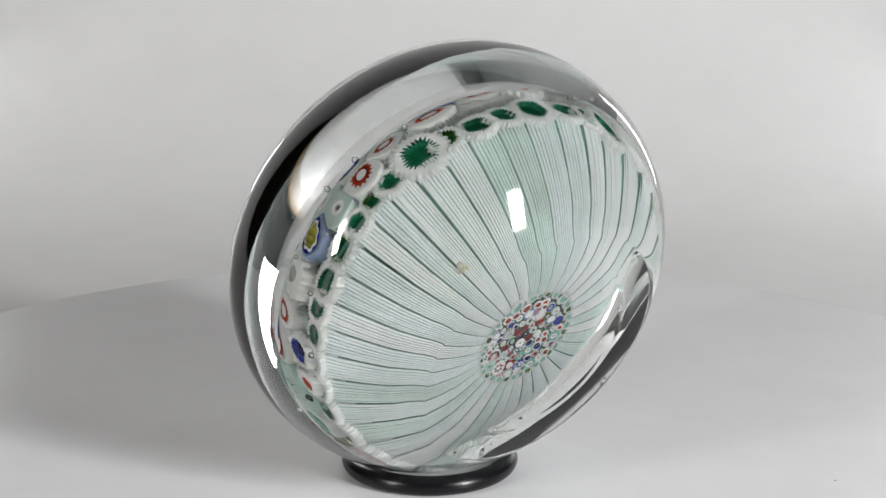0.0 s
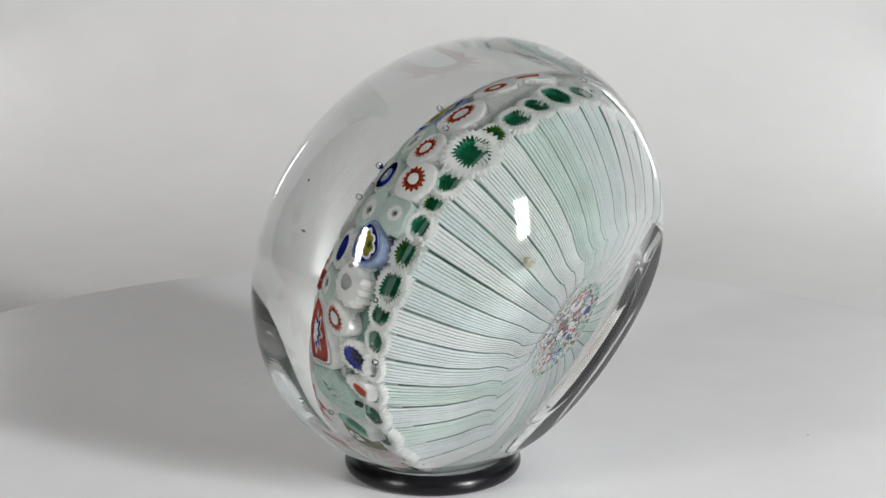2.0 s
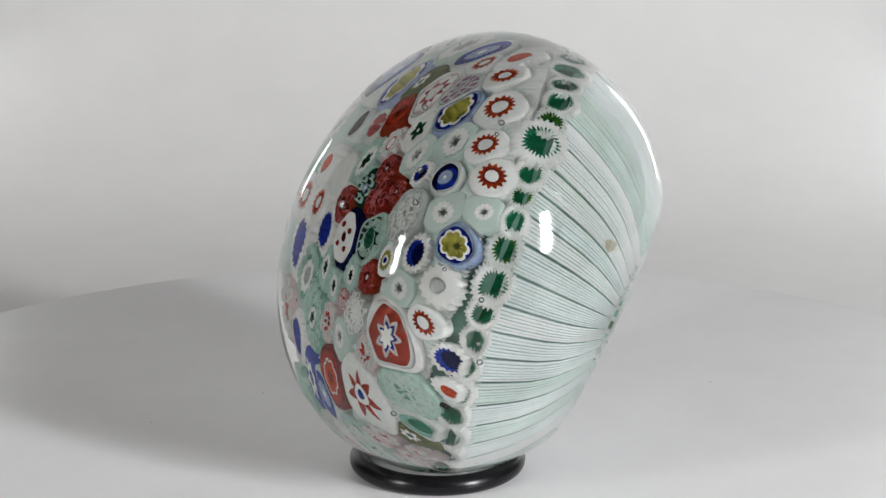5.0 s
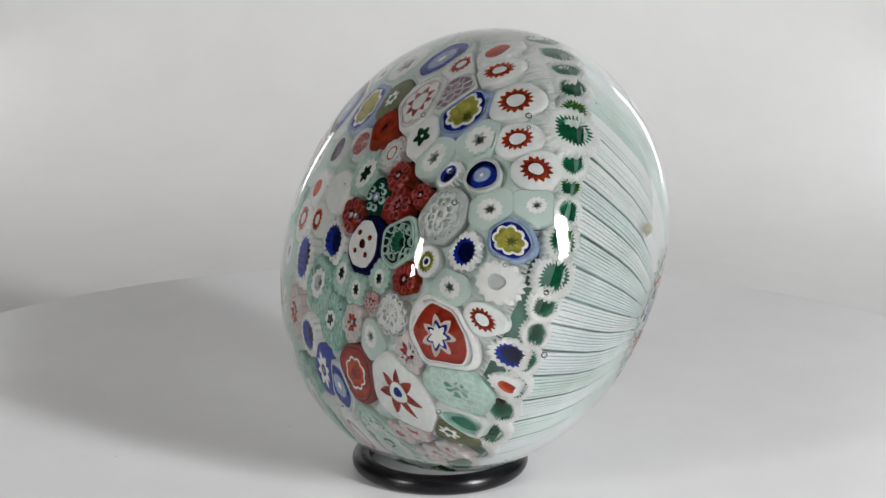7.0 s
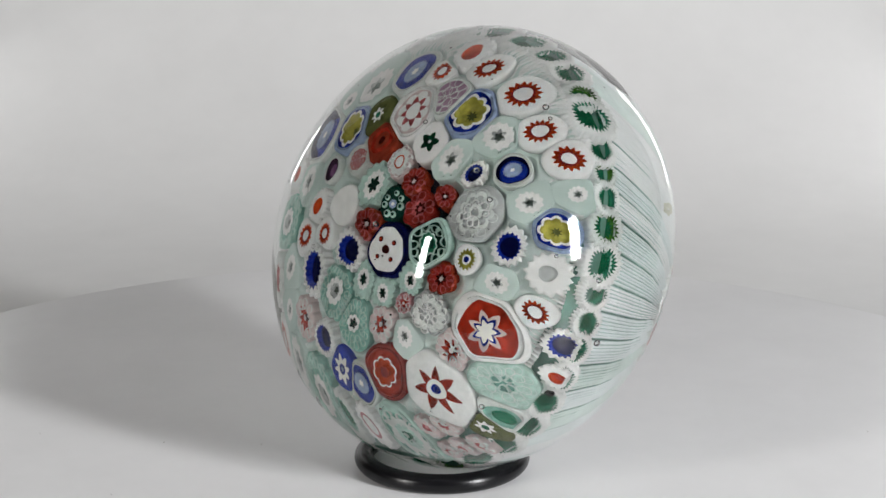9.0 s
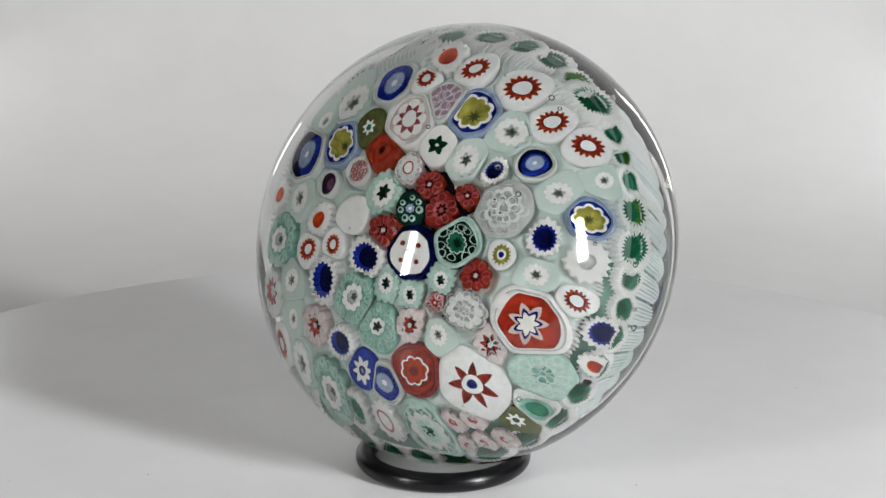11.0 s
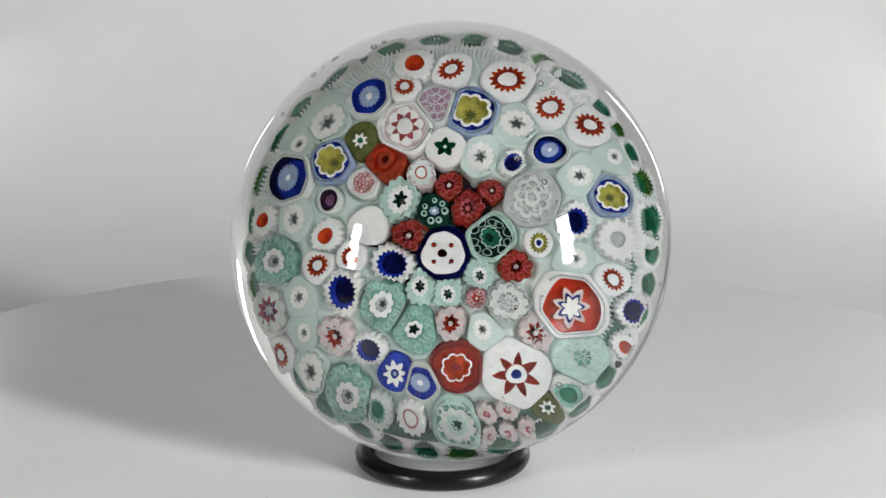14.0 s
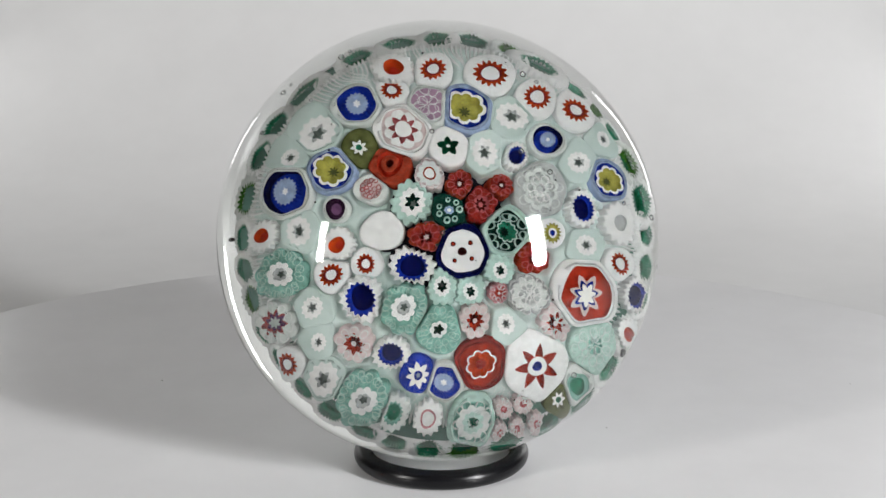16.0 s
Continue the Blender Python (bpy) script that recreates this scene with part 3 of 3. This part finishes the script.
def build_stave(parent, rng, a, half, pale):
    """One flattened cane of the basket with its white threads."""
    rows, cols = 26, 9
    tight = rng.uniform(0.91, 0.985)
    verts, faces = [], []
    for i in range(rows):
        s = i / (rows - 1)
        for j in range(cols):
            u = j / (cols - 1) * 2 - 1
            verts.append(stave_point(a + half * tight * u, s, 0.012 * u ** 2 + 0.004) * R)
    for i in range(rows - 1):
        for j in range(cols - 1):
            q = i * cols + j
            faces.append((q, q + 1, q + cols + 1, q + cols))
    stave = solid("stave", verts, faces, C["green_stave" if pale else "stave"], parent)
    count = max(6, round(half * 1.5))
    verts, faces = [], []
    for c in range(count):
        u0 = ((c + 0.5) / count * 2 - 1) * (tight - 0.03)
        w = 0.9 / count * rng.uniform(0.70, 0.84)
        first = len(verts)
        phase = rng.uniform(0, 6)
        for i in range(rows):
            s = i / (rows - 1)
            sway = 0.03 * math.sin(4 * s + phase)
            for du, lift in ((-1, 0.0), (-0.6, 0.005), (0, 0.007), (0.6, 0.005), (1, 0.0)):
                u = u0 + sway * (1 - s) + w * du
                verts.append(stave_point(a + half * u, s, 0.012 * u ** 2 + 0.004 - lift * (1 - 0.4 * s)) * R)
        for i in range(rows - 1):
            for j in range(4):
                q = first + i * 5 + j
                faces.append((q, q + 1, q + 6, q + 5))
    solid("threads", verts, faces, C["mint_thread" if pale else rng.choice(["thread", "thread", "cool_thread"])], stave)


HOMES = [(flat(r, a).x, flat(r, a).y, size) for _, r, a, size in PLACED]
HOMES = np.array(HOMES)


def clearance(home):
    """0 under a cane, rising to 1 in the free bed between the canes."""
    gap = float((np.hypot(HOMES[:, 0] - home.x, HOMES[:, 1] - home.y) - 1.06 * HOMES[:, 2]).min())
    return min(1, max(0, gap / 0.022))


def build_ruffle(parent, rng, a, half):
    """Combed white folds that run from a rim cane over the edge of the cushion."""
    verts, faces = [], []
    count, rows = max(6, round(half * 1.45)), 16
    lean = rng.choice((-1, 1)) * rng.uniform(3, 9)
    for k in range(count):
        mid = a + ((k + 0.5) / count * 2 - 1) * half * 1.04 + rng.uniform(-0.15, 0.15)
        w = half / count * 0.86
        inner = 0.58 + rng.uniform(-0.02, 0.03)
        first = len(verts)
        for i in range(rows):
            s = i / (rows - 1)
            q = 0.70 + (inner - 0.70) * s
            turn = mid + lean * math.sin(2.2 * s) ** 2 * s
            for du, lift in ((-1, -0.034), (-0.55, -0.012), (0, -0.003), (0.55, -0.012), (1, -0.034)):
                home = flat(q, turn + w * du)
                p = on_cushion(*home)
                normal = cushion_frame(q, turn)[3]
                verts.append((p + (lift - 0.012 * s - 0.035 * (1 - clearance(home))) * normal) * R)
        for i in range(rows - 1):
            for j in range(4):
                p = first + i * 5 + j
                faces.append((p, p + 1, p + 6, p + 5))
    solid("ruffle", verts, faces, C["collar"], parent)


def build_paperweight():
    rng = random.Random(7)
    weight = new("paperweight")
    tagged(weight, "clear glass paperweight with coloured millefiori canes, tilted in a black ring", "paperweight")
    v, f = lathe(body_profile(), 480)
    solid("glass_body", v, f, GLASS, weight, label="clear polished glass dome with a flat ground base")
    # smoky ground behind the canes and the basket
    prof = [(0, -0.40)] + [(r - 0.020, z + 0.010) for r, z in zip(STAVE_R[::-1], STAVE_Z[::-1]) if r > 0.3] + [(r - 0.05, z - 0.05) for r, z in list(zip(CUSHION_R, CUSHION_Z))[::-1] if r < 0.72]
    verts, faces = lathe([(max(r, 0) * R, z * R) for r, z in prof], 96)
    moved = []
    for x, y, z in verts:
        r, a = math.hypot(x, y) / R, math.degrees(math.atan2(y, x))
        moved.append((x, y, z - R * droop(a) * max(0, (r - 0.6) / 0.145) ** 2 if z > -0.12 * R else z))
    solid("ground", moved, faces, C["ground"], weight, label="smoky grey green glass between the canes")
    # ruffled collar between the rim canes and the cushion
    verts, faces = [], []
    n = 480
    for i in range(n):
        a = 360 * i / n
        ruffle = 0.007 * math.sin(radians(a) * 120) + 0.004 * math.sin(radians(a) * 53)
        for q, drop in ((0.60, 0.09), (0.635, 0.07), (0.655, 0.058), (0.675, 0.052), (0.69, 0.06)):
            p = on_cushion(*flat(q, a + 30 * (q - 0.65)))
            p = p * (1 - (drop - ruffle * (q - 0.6) * 10) / 0.7)
            verts.append(p * R)
    for i in range(n):
        for j in range(4):
            p, q = i * 5 + j, ((i + 1) % n) * 5 + j
            faces.append((p, q, q + 1, p + 1))
    solid("collar", verts, faces, C["collar"], weight, label="ruffled white glass collar round the cushion")
    # near-black body under the middle of the cushion: shadow between the canes as colour
    v, f = lathe([(0, 0.12 * R), (0.31 * R, 0.12 * R), (0.31 * R, 0.195 * R), (0.2 * R, 0.225 * R), (0.1 * R, 0.238 * R), (0, 0.24 * R)], 64)
    solid("heart_shade", v, f, C["heart"], weight, label="near-black body standing in for shadow between the middle canes")
    # milky mint glass in which the canes are bedded, sunk towards the middle
    verts, faces = [], []
    levels = [0.19 + 0.50 * k / 66 for k in range(67)]
    n = 300
    for q in levels:
        for i in range(n):
            a = 360 * i / n
            home = flat(q, a)
            p = on_cushion(*home)
            sunk = 0.044 - 0.03 * clearance(home) + 0.05 * max(0, (0.30 - q) / 0.11)
            sunk += 0.004 * noise.noise(Vector((p.x * 14, p.y * 14, 3)))
            verts.append((p - sunk * cushion_frame(q, a)[3]) * R)
    for k in range(len(levels) - 1):
        for i in range(n):
            faces.append((k * n + i, k * n + (i + 1) % n, (k + 1) * n + (i + 1) % n, (k + 1) * n + i))
    solid("milky_bed", verts, faces, C["bed"], weight, label="pale milky mint glass between the canes")
    foot = STAVE_Z[-1]
    spots = [(flat(r, a), size, a) for _, r, a, size in PLACED] + [(flat(0.735, a), 0.05, a) for a, _ in RIM]
    for k, (kind, r, a, size) in enumerate(PLACED):
        c, s = math.cos(radians(a)), math.sin(radians(a))
        home = flat(r, a)
        top = on_cushion(*home)
        stem = (Vector((top.x * 0.45, top.y * 0.45, top.z - 0.3)) - top).normalized()
        lift = 0.0 if kind == "snow" else rng.uniform(-0.002, 0.003)

        def put(x, y, down, home=home, c=c, s=s, stem=stem, lift=lift):
            return on_cushion(home.x - s * x + c * y, home.y + c * x + s * y) + stem * (down - lift)

        shape = KINDS[kind][0][0]
        cap = 0.22 if kind == "snow" else (0.14 if kind == "dark_snow" else size * (1.05 if shape != "round" else 1.16))
        pale = kind in ("snow", "dark_snow")
        add_cane(weight, rng, kind, put, size, 0.12, 0.2, cell(k, spots, -0.002 if pale else 0.003, cap), edge=0.001 if pale else 0.0025)
    for k, (a, size) in enumerate(RIM):
        before, after = RIM[k - 1][0], RIM[(k + 1) % len(RIM)][0]
        half = (((before - a) % 360) + ((a - after) % 360)) / 4
        c, s = math.cos(radians(a)), math.sin(radians(a))
        far = 0.708 - 0.02 * (1 - c) / 2
        at = Vector((far * c, far * s, -0.05 - droop(a) + rng.uniform(-0.008, 0.008)))
        normal = Vector((c + rng.uniform(-0.12, 0.12), s + rng.uniform(-0.12, 0.12), rng.uniform(0.08, 0.42))).normalized()
        ex = (Vector((-s, c, 0)) - normal * normal.dot(Vector((-s, c, 0)))).normalized()
        ey = normal.cross(ex)
        inward = Vector((-c, -s, 0.12)).normalized()

        def put(x, y, down, at=at, ex=ex, ey=ey, inward=inward):
            return at + ex * x + ey * y * 0.86 + inward * down

        kind = rng.choice(["rim_green", "rim_green", "rim_green", "rim_grass"])
        wide = max(size * 1.3, half * 0.0127 * 1.3)
        rim = add_cane(weight, rng, kind, put, wide, 0.16, 0.15, name="rim_cane", edge=0.012, pit=0.022)
        build_ruffle(rim, rng, a, half)
        mid = a + (((before - a) % 360) - ((a - after) % 360)) / 4
        build_stave(weight, rng, mid, half, rng.random() < 0.28)

        def put(x, y, down, c=c, s=s):
            return Vector((0.238 * c - s * x + c * y, 0.238 * s + c * x + s * y, foot + down))

        add_cane(weight, rng, "green_cog" if k % 3 else "rim_grass", put, size * 0.46, 0.04, 0.2, name="cane_end", layers=1)
    # the drawn-out lower ends of the canes, gathered at the foot
    v, f = lathe([(0, (foot + 0.012) * R), (0.25 * R, (foot + 0.012) * R), (0.25 * R, (foot + 0.05) * R), (0, (foot + 0.06) * R)], 64)
    solid("foot_core", v, f, C["gap"], weight)
    for kind, r, a, size in PLACED:
        c, s = math.cos(radians(a)), math.sin(radians(a))

        def put(x, y, down, r=r, c=c, s=s):
            return Vector((0.30 * r * c - s * x + c * y, 0.30 * r * s + c * x + s * y, foot + down))

        add_cane(weight, rng, kind, put, size * 0.33, 0.03, 0.2, name="cane_end", layers=2)
    add_flaws(weight, rng)
    return weight


def blob(name, at, size, mat, parent, stretch=(1, 1, 1), rough=0.0, rng=None):
    """A small bubble or crumb at a point given in shares of the paperweight's radius."""
    bm = bmesh.new()
    bmesh.ops.create_icosphere(bm, subdivisions=3 if rough == 0 else 2, radius=size * R)
    for v in bm.verts:
        k = 1 + (rng.uniform(-rough, rough) if rough else 0)
        v.co = Vector((v.co.x * stretch[0] * k, v.co.y * stretch[1] * k, v.co.z * stretch[2] * k)) + Vector(at) * R
    data = bpy.data.meshes.new(name)
    bm.to_mesh(data)
    bm.free()
    data.materials.append(mat)
    data.polygons.foreach_set("use_smooth", [rough == 0] * len(data.polygons))
    ob = new(name, data)
    ob.parent = parent
    return ob


def add_flaws(weight, rng):
    """Bubbles, a pale crumb on a stave, dark chips on the ground edge of the base."""
    for r, a, size, over in ((0.641, 61, 0.012, 0.02), (0.641, 56, 0.008, 0.02), (0.432, 26, 0.011, 0.02), (0.68, -48, 0.011, 0.02), (0.744, -12, 0.013, 0.02),
                             (0.739, -7, 0.008, 0.02), (0.742, -97, 0.013, 0.02), (0.728, 5, 0.011, 0.02), (0.715, 116, 0.012, 0.02), (0.718, 113, 0.008, 0.02),
                             (0.735, 134, 0.011, 0.02), (0.735, 131, 0.007, 0.02), (0.719, 147, 0.008, 0.02), (0.665, 132, 0.008, 0.02), (0.347, 96, 0.009, 0.02),
                             (0.39, 43, 0.012, 0.018), (0.66, 8, 0.008, 0.02)):
        p = on_cushion(*flat(r, a))
        p = p * (1 + over / max(0.3, p.length))
        blob("bubble", p, size, AIR, weight)
    blob("bubble", on_cushion(*flat(0.042, -116)) + Vector((0, 0, 0.014)), 0.011, AIR, weight, (1, 1, 1.4))
    for k in range(16):
        a, z = rng.uniform(0, 360), rng.uniform(-0.4, 0.3)
        q = 0.78 * math.sqrt(max(0.05, 1 - (z / 0.82) ** 2)) * rng.uniform(0.97, 1.1)
        blob("bubble", (q * math.cos(radians(a)), q * math.sin(radians(a)), z), rng.uniform(0.0025, 0.005), AIR, weight)
    for k in range(14):
        a, q = rng.uniform(0, 6.28), rng.uniform(0.1, 0.75)
        z = 0.38 + rng.uniform(0, 0.3) * (1 - q * q) - 0.25 * q * q
        blob("speck", (q * math.cos(a), q * math.sin(a), z), rng.uniform(0.0025, 0.005), C["chip"], weight, rough=0.3, rng=rng)
    for k in range(9):
        p = Vector((0.506 * math.cos(radians(44)), 0.506 * math.sin(radians(44)), -0.415)) + Vector([rng.uniform(-0.016, 0.016) for _ in range(3)])
        blob("crumb", p, rng.uniform(0.007, 0.012), C["crumb"], weight, rough=0.25, rng=rng)
    for r, a, size in ((0.578, 131, 0.012), (0.575, 134, 0.006), (0.443, 166, 0.008), (0.4, -97, 0.009), (0.57, -150, 0.008), (0.57, -60, 0.008), (0.57, -110, 0.009)):
        blob("chip", (r * math.cos(radians(a)), r * math.sin(radians(a)), CUT + 0.006), size, C["chip"], weight, (1, 0.6, 0.4), 0.3, rng)
    blob("speck", on_cushion(*flat(0.728, 328)) * 1.02, 0.016, C["chip"], weight, (0.8, 0.8, 1.3), 0.2, rng)


# ---------------------------------------------------------------- build
build_setting()
turntable = build_turntable()
ring = build_ring()
paperweight = build_paperweight()


def motions():
    """Everything on the turntable goes round its middle at one even pace."""
    lying = start_pose()
    ra = radians(RING_AZIMUTH)
    ring_at = pose(0.0017 * math.cos(ra), 0.0017 * math.sin(ra), 0)
    times = [0.5 * k for k in range(33)]
    walk(paperweight, [(t, pose(0, 0, 0, 0, 0, TURN * t) @ lying) for t in times])
    walk(ring, [(t, pose(0, 0, 0, 0, 0, TURN * t) @ ring_at) for t in times])
    walk(turntable, [(t, pose(0, 0, 0, 0, 0, TURN * t)) for t in times])


motions()
